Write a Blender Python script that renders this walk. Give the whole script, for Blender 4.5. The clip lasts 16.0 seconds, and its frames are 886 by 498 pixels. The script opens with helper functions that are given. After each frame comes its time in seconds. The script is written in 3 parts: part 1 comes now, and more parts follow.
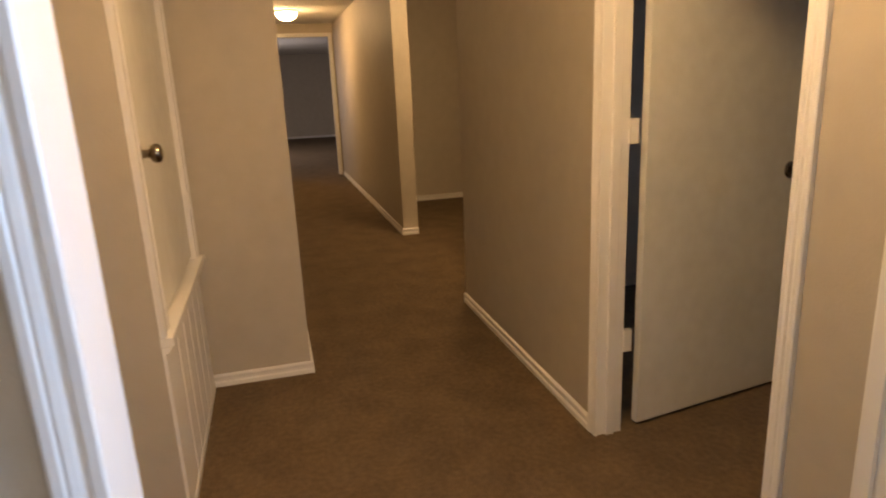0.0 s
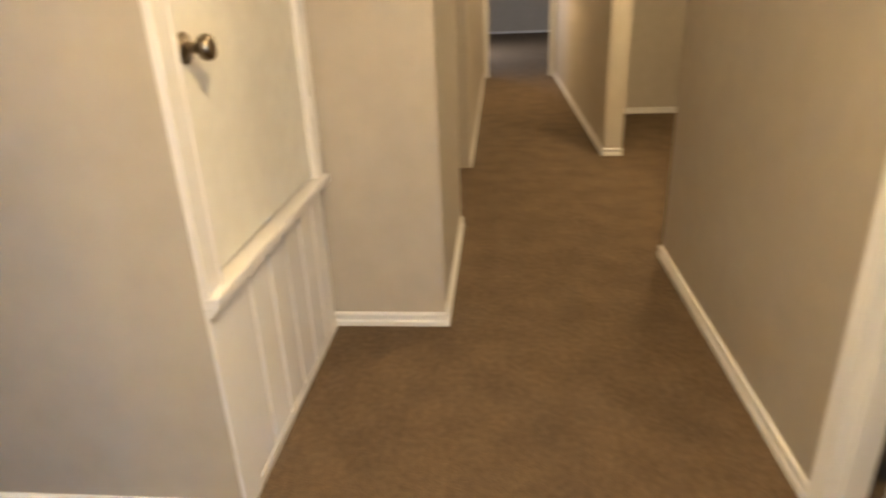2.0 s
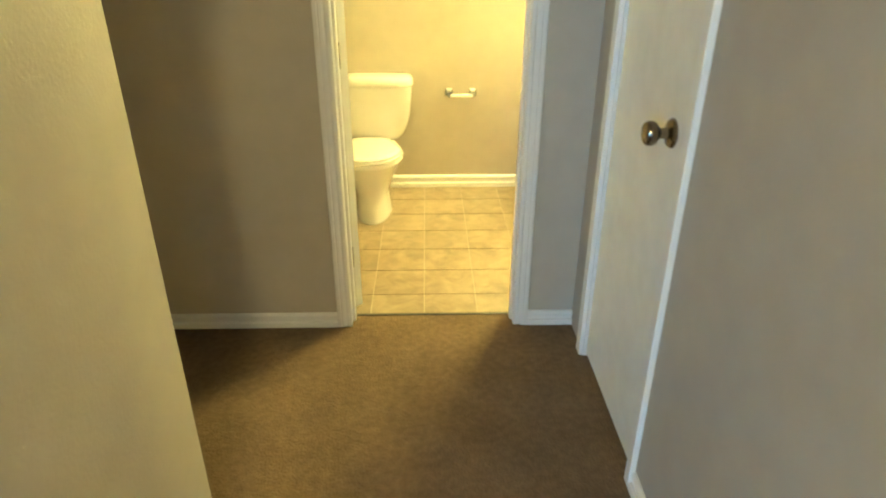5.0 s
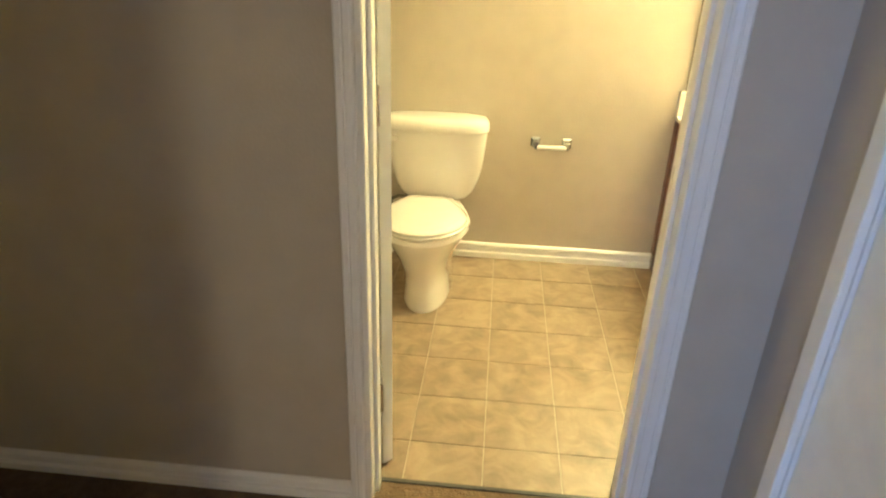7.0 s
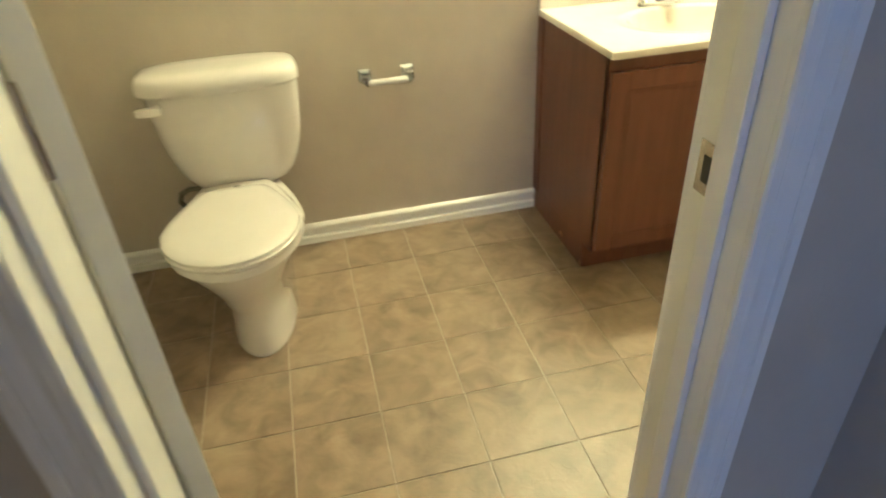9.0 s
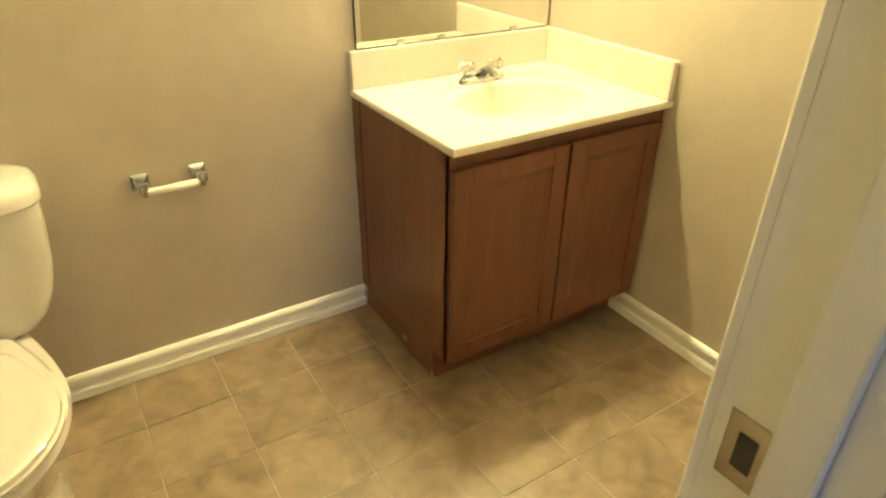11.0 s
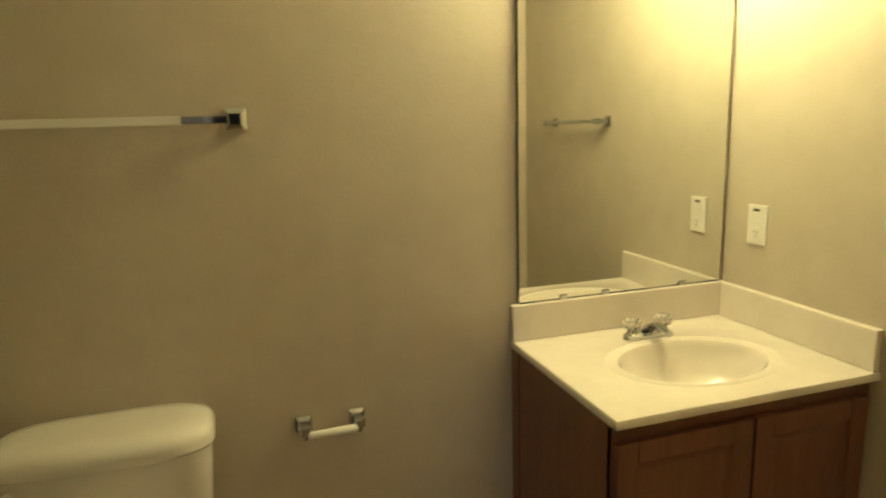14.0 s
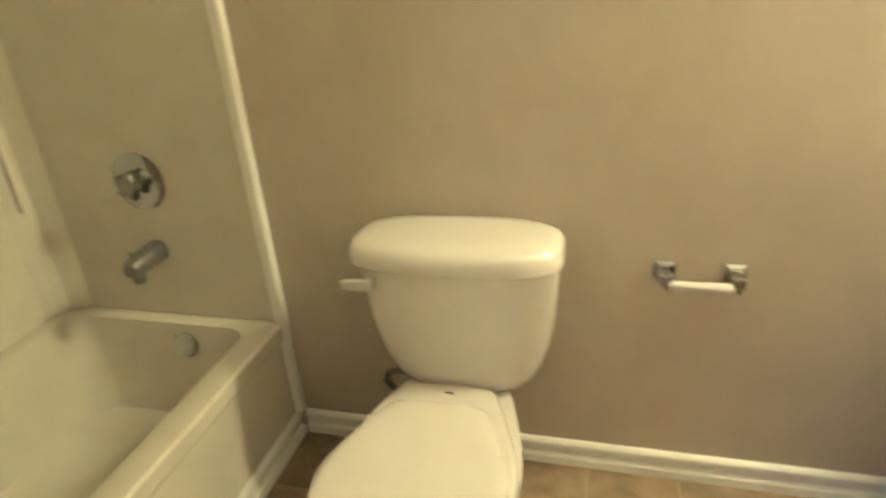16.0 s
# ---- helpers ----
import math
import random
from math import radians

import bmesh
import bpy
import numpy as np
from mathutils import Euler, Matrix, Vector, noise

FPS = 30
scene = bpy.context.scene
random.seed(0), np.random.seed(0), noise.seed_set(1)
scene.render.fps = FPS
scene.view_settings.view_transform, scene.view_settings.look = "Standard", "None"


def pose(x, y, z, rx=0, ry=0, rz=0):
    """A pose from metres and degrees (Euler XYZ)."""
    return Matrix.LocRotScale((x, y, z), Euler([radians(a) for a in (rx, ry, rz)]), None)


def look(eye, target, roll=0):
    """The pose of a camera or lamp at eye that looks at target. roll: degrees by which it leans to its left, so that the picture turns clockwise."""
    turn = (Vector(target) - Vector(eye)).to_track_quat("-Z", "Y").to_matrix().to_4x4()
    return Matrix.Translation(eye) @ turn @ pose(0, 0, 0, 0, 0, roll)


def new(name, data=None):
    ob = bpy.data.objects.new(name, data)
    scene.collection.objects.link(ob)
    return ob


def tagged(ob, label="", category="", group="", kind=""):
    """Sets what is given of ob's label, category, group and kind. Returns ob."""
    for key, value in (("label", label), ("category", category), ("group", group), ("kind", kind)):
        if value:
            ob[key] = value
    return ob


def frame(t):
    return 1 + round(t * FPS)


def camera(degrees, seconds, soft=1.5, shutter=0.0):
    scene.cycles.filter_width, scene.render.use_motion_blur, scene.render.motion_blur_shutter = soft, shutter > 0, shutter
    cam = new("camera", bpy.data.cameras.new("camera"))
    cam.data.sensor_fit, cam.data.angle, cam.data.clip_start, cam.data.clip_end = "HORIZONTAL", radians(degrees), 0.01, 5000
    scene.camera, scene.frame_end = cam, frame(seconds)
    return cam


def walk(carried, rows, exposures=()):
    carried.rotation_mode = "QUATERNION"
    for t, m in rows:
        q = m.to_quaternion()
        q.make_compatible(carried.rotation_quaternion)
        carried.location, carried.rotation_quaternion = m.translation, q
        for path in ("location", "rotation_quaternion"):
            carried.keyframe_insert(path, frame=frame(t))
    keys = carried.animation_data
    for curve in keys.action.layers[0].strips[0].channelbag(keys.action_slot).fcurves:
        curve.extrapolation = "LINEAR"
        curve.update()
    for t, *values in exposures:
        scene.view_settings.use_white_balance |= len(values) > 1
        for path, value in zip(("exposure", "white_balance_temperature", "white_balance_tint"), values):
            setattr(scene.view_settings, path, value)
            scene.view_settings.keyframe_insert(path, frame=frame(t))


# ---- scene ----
cam = camera(70.12, 16.0, soft=2.0, shutter=0.4)
ROWS = [
    (0, pose(-1.470, -2.606, 1.415, 75.35, 2.47, -105.41)),
    (0.5, pose(-1.359, -2.718, 1.406, 73.96, 3.09, -107.49)),
    (1, pose(-1.169, -2.789, 1.384, 70.04, 3.46, -105.29)),
    (1.5, pose(-0.988, -2.850, 1.384, 67.96, 3.40, -102.52)),
    (2, pose(-0.748, -2.919, 1.354, 67.29, 2.14, -85.39)),
    (2.5, pose(-0.674, -2.884, 1.366, 67.60, 1.76, -68.94)),
    (3, pose(-0.480, -2.707, 1.370, 65.14, -2.00, -55.81)),
    (3.5, pose(-0.400, -2.613, 1.408, 63.08, -2.87, -42.24)),
    (4, pose(-0.148, -2.505, 1.453, 62.32, -1.92, -20.75)),
    (4.5, pose(-0.074, -2.389, 1.430, 63.71, -0.59, -8.45)),
    (5, pose(-0.043, -2.189, 1.427, 63.67, -0.11, -1.40)),
    (5.2, pose(-0.042, -2.102, 1.431, 63.05, -1.35, -0.15)),
    (7.3, pose(-0.092, -1.134, 1.337, 65.18, -1.60, 5.60)),
    (7.5, pose(-0.094, -1.056, 1.325, 64.66, -1.70, 3.89)),
    (8, pose(-0.066, -0.836, 1.299, 63.16, 1.34, 0.47)),
    (8.5, pose(-0.090, -0.654, 1.276, 58.18, 2.02, -2.19)),
    (9, pose(-0.119, -0.466, 1.250, 56.65, 2.76, -13.75)),
    (9.2, pose(-0.109, -0.398, 1.233, 55.17, 2.25, -16.67)),
    (11.3, pose(-0.050, -0.044, 1.280, 61.19, -0.27, -32.71)),
    (11.5, pose(-0.055, -0.031, 1.283, 63.09, 0.15, -32.11)),
    (12, pose(-0.040, -0.019, 1.316, 68.04, 0.43, -30.56)),
    (12.5, pose(-0.036, -0.007, 1.350, 70.94, 0.88, -29.60)),
    (13, pose(-0.015, -0.008, 1.363, 74.87, 0.86, -27.44)),
    (13.5, pose(0.005, 0.000, 1.388, 78.90, 1.13, -24.55)),
    (14, look((-0.007, -0.012, 1.363), (0.572, 1.864, 0.982), -1.7)),
    (14.5, pose(-0.084, 0.062, 1.299, 69.80, -0.25, -12.88)),
    (15, pose(0.041, 0.098, 1.284, 64.10, 1.78, -3.95)),
    (15.5, pose(0.012, 0.185, 1.260, 61.62, 1.89, 2.59)),
    (16, pose(-0.033, 0.286, 1.270, 64.52, 4.10, 14.50)),
]
LOOKS = [(0, 1.34, 8300, 28), (0.5, 1.72, 7900, 26), (1, 2.1, 7300, 21), (1.5, 2.3, 6900, 17), (2, 2.3, 6500, 15), (2.5, 2.18, 6200, 9), (3.2, 2.04, 5900, 3), (4, 2.08, 5800, -6), (5, 2.13, 5750, -6), (7.4, 1.64, 4850, 17), (8, 1.43, 4650, 17), (9, 1.02, 4400, 17),
         (11.4, 0.98, 5150, 15), (12, 0.64, 5150, 15), (12.5, 0.30, 5100, 15), (13, -0.08, 5050, 14), (13.5, -0.29, 5050, 13), (14, -0.36, 5050, 13), (14.5, 0.10, 5000, 14), (15, 0.53, 4900, 14), (16, 0.78, 4600, 20)]
walk(cam, ROWS, LOOKS)

# ---- light ----
world = bpy.data.worlds.new("sky")
world.use_nodes = True
scene.world = world
sky = world.node_tree.nodes.new("ShaderNodeTexSky")
sky.sky_type, sky.sun_disc, sky.sun_elevation, sky.sun_rotation = "NISHITA", False, radians(38), radians(250)
world.node_tree.links.new(sky.outputs[0], world.node_tree.nodes["Background"].inputs[0])
world.node_tree.nodes["Background"].inputs[1].default_value = 0.1

DAYLIGHT = 54.0      # watts through the window of the first room
SIDE = 1.5          # watts through the bedroom window
WEST = 8.0          # watts through its west window
BULB = 365.0          # glow of the vanity bulbs
DOME = 42.0           # glow of the ceiling domes

day = bpy.data.lights.new("window_daylight", "AREA")
day.shape, day.size, day.size_y, day.energy, day.color = "RECTANGLE", 1.3, 1.25, DAYLIGHT, (0.26, 0.57, 1.0)
new("window_daylight", day).matrix_world = look((-1.6, -5.48, 1.45), (-1.6, -4.0, 1.40))
west_day = bpy.data.lights.new("west_window_daylight", "AREA")
west_day.shape, west_day.size, west_day.size_y, west_day.energy, west_day.color = "RECTANGLE", 1.0, 1.2, WEST, (0.74, 0.87, 1.0)
new("west_window_daylight", west_day).matrix_world = look((-4.58, -4.68, 1.45), (-1.0, -3.2, 1.2))
side_day = bpy.data.lights.new("bedroom_window_daylight", "AREA")
side_day.shape, side_day.size, side_day.size_y, side_day.energy, side_day.color = "RECTANGLE", 0.9, 1.2, SIDE, (0.28, 0.58, 1.0)
new("bedroom_window_daylight", side_day).matrix_world = look((1.2, -6.98, 1.45), (0.5, -3.8, 1.3))
far_day = bpy.data.lights.new("far_window_daylight", "AREA")
far_day.shape, far_day.size, far_day.size_y, far_day.energy, far_day.color = "RECTANGLE", 1.5, 1.25, 24.0, (0.86, 0.92, 1.0)
new("far_window_daylight", far_day).matrix_world = look((13.0, -1.02, 1.45), (13.0, -2.5, 1.35))

# ---- materials ----


def shader(name):
    m = bpy.data.materials.new(name)
    m.use_nodes = True
    return m, m.node_tree.nodes, m.node_tree.links, m.node_tree.nodes["Principled BSDF"]


def surface(name, dark, light, rough, grain=40.0, stain=2.5, bump=0.0, bump_scale=300.0, metal=0.0, stretch=(1, 1, 1), rough_var=0.08, space="Object", coat=0.0, detail=3.0, per_object=False):
    """Two colours mixed by a fine and a broad noise, with fine relief."""
    m, n, l, b = shader(name)
    co = n.new("ShaderNodeTexCoord")
    mp = n.new("ShaderNodeMapping")
    mp.inputs["Scale"].default_value = stretch
    l.new(co.outputs[space], mp.inputs["Vector"])
    if per_object:
        info, add = n.new("ShaderNodeObjectInfo"), n.new("ShaderNodeVectorMath")
        mul = n.new("ShaderNodeMath")
        mul.operation, mul.inputs[1].default_value = "MULTIPLY", 37.0
        l.new(info.outputs["Random"], mul.inputs[0])
        l.new(co.outputs[space], add.inputs[0])
        l.new(mul.outputs[0], add.inputs[1])
        l.new(add.outputs[0], mp.inputs["Vector"])
    fine, broad = n.new("ShaderNodeTexNoise"), n.new("ShaderNodeTexNoise")
    fine.inputs["Scale"].default_value, fine.inputs["Detail"].default_value = grain, detail
    broad.inputs["Scale"].default_value, broad.inputs["Detail"].default_value = stain, 4.0
    for t in (fine, broad):
        l.new(mp.outputs[0], t.inputs["Vector"])
    mix = n.new("ShaderNodeMath")
    mix.operation = "ADD"
    l.new(fine.outputs[0], mix.inputs[0])
    l.new(broad.outputs[0], mix.inputs[1])
    ramp = n.new("ShaderNodeMapRange")
    ramp.inputs[1].default_value, ramp.inputs[2].default_value = 0.72, 1.28
    l.new(mix.outputs[0], ramp.inputs[0])
    col = n.new("ShaderNodeMix")
    col.data_type = "RGBA"
    col.inputs[6].default_value, col.inputs[7].default_value = (*dark, 1), (*light, 1)
    l.new(ramp.outputs[0], col.inputs[0])
    l.new(col.outputs[2], b.inputs["Base Color"])
    r = n.new("ShaderNodeMapRange")
    r.inputs[3].default_value, r.inputs[4].default_value = rough - rough_var, rough + rough_var
    l.new(broad.outputs[0], r.inputs[0])
    l.new(r.outputs[0], b.inputs["Roughness"])
    b.inputs["Metallic"].default_value = metal
    b.inputs["Coat Weight"].default_value = coat
    if bump:
        bn, bp = n.new("ShaderNodeTexNoise"), n.new("ShaderNodeBump")
        bn.inputs["Scale"].default_value, bn.inputs["Detail"].default_value = bump_scale, 2.0
        l.new(co.outputs[space], bn.inputs["Vector"])
        bp.inputs["Strength"].default_value, bp.inputs["Distance"].default_value = bump, 0.012 if name == "brown_carpet" else 0.004
        l.new(bn.outputs[0], bp.inputs["Height"])
        l.new(bp.outputs[0], b.inputs["Normal"])
    return m


def glow(name, color, strength):
    m, n, l, b = shader(name)
    b.inputs["Base Color"].default_value = (*color, 1)
    b.inputs["Emission Color"].default_value = (*color, 1)
    b.inputs["Emission Strength"].default_value = strength
    return m


WALL = surface("greige_wall_paint", (0.430, 0.375, 0.305), (0.474, 0.419, 0.346), 0.60, 9, 1.3, 0.17, 110)
CEIL = surface("ceiling_paint", (0.72, 0.70, 0.65), (0.8, 0.78, 0.74), 0.85, 30, 1.0, 0.5, 140)
TRIM = surface("white_trim_paint", (0.745, 0.718, 0.690), (0.775, 0.748, 0.720), 0.32, 20, 2.0, 0.06, 60, rough_var=0.03)
DOOR = surface("white_door_paint", (0.72, 0.695, 0.63), (0.80, 0.78, 0.72), 0.42, 14, 1.4, 0.08, 90)
CARPET = surface("brown_carpet", (0.092, 0.058, 0.030), (0.162, 0.104, 0.055), 0.98, 38, 5.0, 0.6, 120, rough_var=0.02, detail=8)
GROUT = surface("vinyl_joint", (0.30, 0.25, 0.18), (0.40, 0.34, 0.26), 0.5, 60, 4)
BRASS = surface("aged_bronze", (0.17, 0.135, 0.10), (0.30, 0.25, 0.19), 0.26, 30, 8, metal=1.0)
NICKEL = surface("satin_nickel", (0.42, 0.37, 0.30), (0.55, 0.49, 0.41), 0.24, 30, 8, metal=1.0)
CHROME = surface("chrome", (0.44, 0.45, 0.47), (0.53, 0.54, 0.56), 0.05, 20, 5, metal=1.0, rough_var=0.03)
PORCELAIN = surface("white_porcelain", (0.60, 0.560, 0.530), (0.64, 0.600, 0.570), 0.07, 8, 1.5, rough_var=0.03, coat=1.0)
FIBRE = surface("tub_acrylic", (0.575, 0.535, 0.465), (0.635, 0.592, 0.520), 0.24, 10, 1.5, rough_var=0.05)
MARBLE = surface("cultured_marble", (0.61, 0.555, 0.51), (0.67, 0.612, 0.567), 0.16, 14, 2.2, rough_var=0.04, coat=0.3)
PLASTIC = surface("white_plastic", (0.68, 0.650, 0.63), (0.73, 0.700, 0.68), 0.35, 20, 3)
WOOD = surface("stained_cabinet_wood", (0.112, 0.041, 0.019), (0.162, 0.062, 0.029), 0.36, 38, 4, 0.05, 200, stretch=(1.0, 1.0, 0.10), rough_var=0.06)
RAWWOOD = surface("bare_chipboard", (0.35, 0.22, 0.11), (0.50, 0.34, 0.19), 0.8, 120, 20)
# near-black: shade of gaps and holes put into colour, also the carpet edge
DARK = surface("dark_gaps_and_edge", (0.02, 0.018, 0.016), (0.05, 0.045, 0.04), 0.5, 60, 6)
SPOUT = surface("worn_grey_metal", (0.20, 0.20, 0.20), (0.30, 0.30, 0.30), 0.36, 60, 8, metal=0.7)
# darker copy of the chrome, with shade put into its colour, for the valve knob
SHADEDCHROME = surface("shadowed_chrome", (0.16, 0.16, 0.17), (0.26, 0.26, 0.27), 0.12, 20, 5, metal=1.0, rough_var=0.03)
STEEL = surface("braided_steel", (0.10, 0.095, 0.085), (0.22, 0.21, 0.19), 0.4, 300, 10, metal=0.8)
EDGE = surface("dark_mirror_edge", (0.03, 0.028, 0.022), (0.07, 0.06, 0.05), 0.4, 80, 10)
MIRROR = surface("silvered_mirror", (0.86, 0.87, 0.84), (0.88, 0.89, 0.86), 0.02, 4, 1, metal=1.0, rough_var=0.005)
BULBGLASS = glow("lit_bulb_glass", (1.0, 0.768, 0.242), BULB)
DOMEGLASS = glow("lit_dome_glass", (1.0, 0.77, 0.41), DOME)

ACRYLIC, _n, _l, _b = shader("clear_acrylic")
_b.inputs["Transmission Weight"].default_value, _b.inputs["Roughness"].default_value, _b.inputs["IOR"].default_value = 1.0, 0.05, 1.49
PANE, _n, _l, _b = shader("window_glass")
_b.inputs["Transmission Weight"].default_value, _b.inputs["Roughness"].default_value, _b.inputs["IOR"].default_value = 1.0, 0.0, 1.45


def vinyl():
    m = surface("mottled_tan_vinyl", (0.150, 0.106, 0.064), (0.285, 0.214, 0.140), 0.42, 10, 4.5, 0.2, 40, rough_var=0.08, detail=6, per_object=True)
    return m


VINYL = vinyl()
for node in VINYL.node_tree.nodes:
    if node.type == "TEX_NOISE":
        node.inputs["Distortion"].default_value = 1.3

# ---- builders ----


def box(bm, x0, x1, y0, y1, z0, z1, bevel=0.0):
    v = [bm.verts.new(p) for p in ((x0, y0, z0), (x1, y0, z0), (x1, y1, z0), (x0, y1, z0), (x0, y0, z1), (x1, y0, z1), (x1, y1, z1), (x0, y1, z1))]
    f = [bm.faces.new([v[i] for i in q]) for q in ((3, 2, 1, 0), (4, 5, 6, 7), (0, 1, 5, 4), (1, 2, 6, 5), (2, 3, 7, 6), (3, 0, 4, 7))]
    if bevel:
        e = list({e for q in f for e in q.edges})
        bmesh.ops.bevel(bm, geom=e, offset=bevel, segments=2, affect="EDGES", profile=0.6)
    return bm


def boxes(*ext, bevel=0.0):
    bm = bmesh.new()
    for e in ext:
        box(bm, *e, bevel=bevel)
    return bm


def mesh(name, bm, material, smooth=False):
    bmesh.ops.recalc_face_normals(bm, faces=bm.faces)
    me = bpy.data.meshes.new(name)
    bm.to_mesh(me)
    bm.free()
    me.materials.append(material)
    if smooth:
        me.shade_smooth()
        me.set_sharp_from_angle(angle=radians(38))
    return me


def part(name, bm, material, parent, label="", smooth=False):
    ob = new(name, mesh(name, bm, material, smooth))
    ob.parent = parent
    if label:
        tagged(ob, label)
    return ob


def solid(name, bm, material, label="", category="", kind="", group="", smooth=False):
    return tagged(new(name, mesh(name, bm, material, smooth)), label, category, group, kind)


def thing(name, m, label, category, group="", kind=""):
    ob = new(name)
    ob.empty_display_size = 0.1
    ob.matrix_world = m
    return tagged(ob, label, category, group, kind)


def rings(bm, loops, close=True, cap0=True, cap1=True):
    """Skin rows of points, each row a closed loop."""
    rows = [[bm.verts.new(p) for p in loop] for loop in loops]
    n = len(rows[0])
    for a, b in zip(rows, rows[1:]):
        for i in range(n):
            j = (i + 1) % n
            bm.faces.new((a[i], a[j], b[j], b[i]))
    if cap0:
        bm.faces.new(rows[0][::-1])
    if cap1:
        bm.faces.new(rows[-1])
    return bm


def lathe(bm, profile, m=Matrix(), n=24):
    """Turn (radius, height) pairs round the local z axis."""
    loops = [[m @ Vector((r * math.cos(2 * math.pi * i / n), r * math.sin(2 * math.pi * i / n), h)) for i in range(n)] for r, h in profile]
    return rings(bm, loops)


def oval(cx, cy, z, a, b, p=2.0, n=48):
    out = []
    for i in range(n):
        t = 2 * math.pi * i / n
        c, s = math.cos(t), math.sin(t)
        out.append((cx + a * math.copysign(abs(c) ** (2 / p), c), cy + b * math.copysign(abs(s) ** (2 / p), s), z))
    return out


def tube(bm, pts, r, n=10):
    pts = [Vector(p) for p in pts]
    loops, side = [], None
    for i, p in enumerate(pts):
        d = (pts[min(i + 1, len(pts) - 1)] - pts[max(i - 1, 0)]).normalized()
        if side is None:
            side = d.orthogonal().normalized()
        side = (side - d * side.dot(d)).normalized()
        up = d.cross(side)
        loops.append([p + r * (math.cos(2 * math.pi * k / n) * side + math.sin(2 * math.pi * k / n) * up) for k in range(n)])
    return rings(bm, loops)


def strip(bm, profile, a, b, out, across):
    """A moulding: profile of (across, out) pairs swept from a to b."""
    a, b, out, across = Vector(a), Vector(b), Vector(out), Vector(across)
    return rings(bm, [[p + w * across + d * out for w, d in profile] for p in (a, b)])


BASE = [(0, 0), (0, 0.0165), (0.026, 0.0165), (0.030, 0.0140), (0.032, 0.0050), (0.050, 0.0040), (0.056, 0.0055), (0.060, 0.0125), (0.066, 0.0145), (0.074, 0.0135), (0.080, 0.0085), (0.083, 0.004), (0.083, 0)]
CASE = [(0, 0), (0, 0.008), (0.003, 0.011), (0.014, 0.011), (0.018, 0.0075), (0.022, 0.0075), (0.027, 0.011), (0.036, 0.014), (0.040, 0.0125), (0.043, 0.016), (0.053, 0.0165), (0.057, 0.013), (0.057, 0)]


def baseboard(a, b, out, tall=0.75):
    bm = bmesh.new()
    strip(bm, [(w * tall, d) for w, d in BASE], (*a, 0), (*b, 0), (*out, 0), (0, 0, 1))
    return solid("baseboard", bm, TRIM, "white painted moulded wooden baseboard along the wall", "baseboard", "structure")


def casing(parent, x0, x1, top, plane, out, axis="x", w=0.057, foot=0.0):
    """Three mouldings round an opening that runs from x0 to x1 along the axis."""
    s = w / 0.057
    prof = [(u * s, d) for u, d in CASE]

    def at(u, z):
        return (u, plane, z) if axis == "x" else (plane, u, z)
    o = (0, out, 0) if axis == "x" else (out, 0, 0)

    def way(k):
        return (k, 0, 0) if axis == "x" else (0, k, 0)
    for u, k in ((x0, -1), (x1, 1)):
        part("casing", strip(bmesh.new(), prof, at(u, foot), at(u, top), o, way(k)), TRIM, parent)
    part("casing_head", strip(bmesh.new(), prof, at(x0 - w, top + 0.0006), at(x1 + w, top + 0.0006), o, (0, 0, 1)), TRIM, parent)


def knob_profile():
    return [(0.0, 0.0), (0.033, 0.0), (0.033, 0.004), (0.029, 0.009), (0.018, 0.011), (0.0125, 0.014), (0.0115, 0.030), (0.016, 0.034), (0.024, 0.039), (0.0275, 0.048), (0.0275, 0.056), (0.024, 0.063), (0.015, 0.067), (0.0, 0.068)]


def knob(parent, place, out, material):
    m = Matrix.Translation(place) @ Vector(out).to_track_quat("Z", "Y").to_matrix().to_4x4()
    prof = [(max(r * 1.1, 0.0002), h * 1.08) for r, h in knob_profile()]
    k = part("doorknob", lathe(bmesh.new(), prof, m, 28), material, parent, "round aged metal doorknob", smooth=True)
    return k


def hinge(parent, place, material=TRIM, axis_out=(0, 0, 0)):
    bm = bmesh.new()
    x, y, z = place
    lathe(bm, [(0.006, z - 0.045), (0.006, z + 0.045)], Matrix.Translation((x, y, 0)), 10)
    return part("hinge", bm, material, parent)


# ---- structure ----
TOP = 2.44


def wall(name, *ext, label="greige painted wall with light orange-peel texture"):
    return solid(name, boxes(*ext), WALL, label, "wall", "structure")


H = TOP
solid("floor_carpet", boxes((-4.7, 18.6, -7.1, 0.075, -0.05, 0.0)), CARPET, "brown short-pile carpet over hall and rooms", "floor", "structure")
solid("ceiling", boxes((-4.8, 18.6, -7.2, 1.72, H, H + 0.1)), CEIL, "white textured ceiling", "ceiling", "structure")

# bath front wall, with the door opening
wall("wall_bath_front", (-2.1, -0.375, 0, 0.11, 0, H), (0.318, 1.527, 0, 0.11, 0, H), (-0.375, 0.318, 0, 0.11, 2.055, H))
wall("wall_bath_back", (-1.72, 1.527, 1.598, 1.708, 0, H))
wall("wall_bath_right", (1.417, 1.527, 0.11, 1.598, 0, H))
wall("wall_bath_left", (-1.72, -1.61, 0.11, 1.598, 0, H))
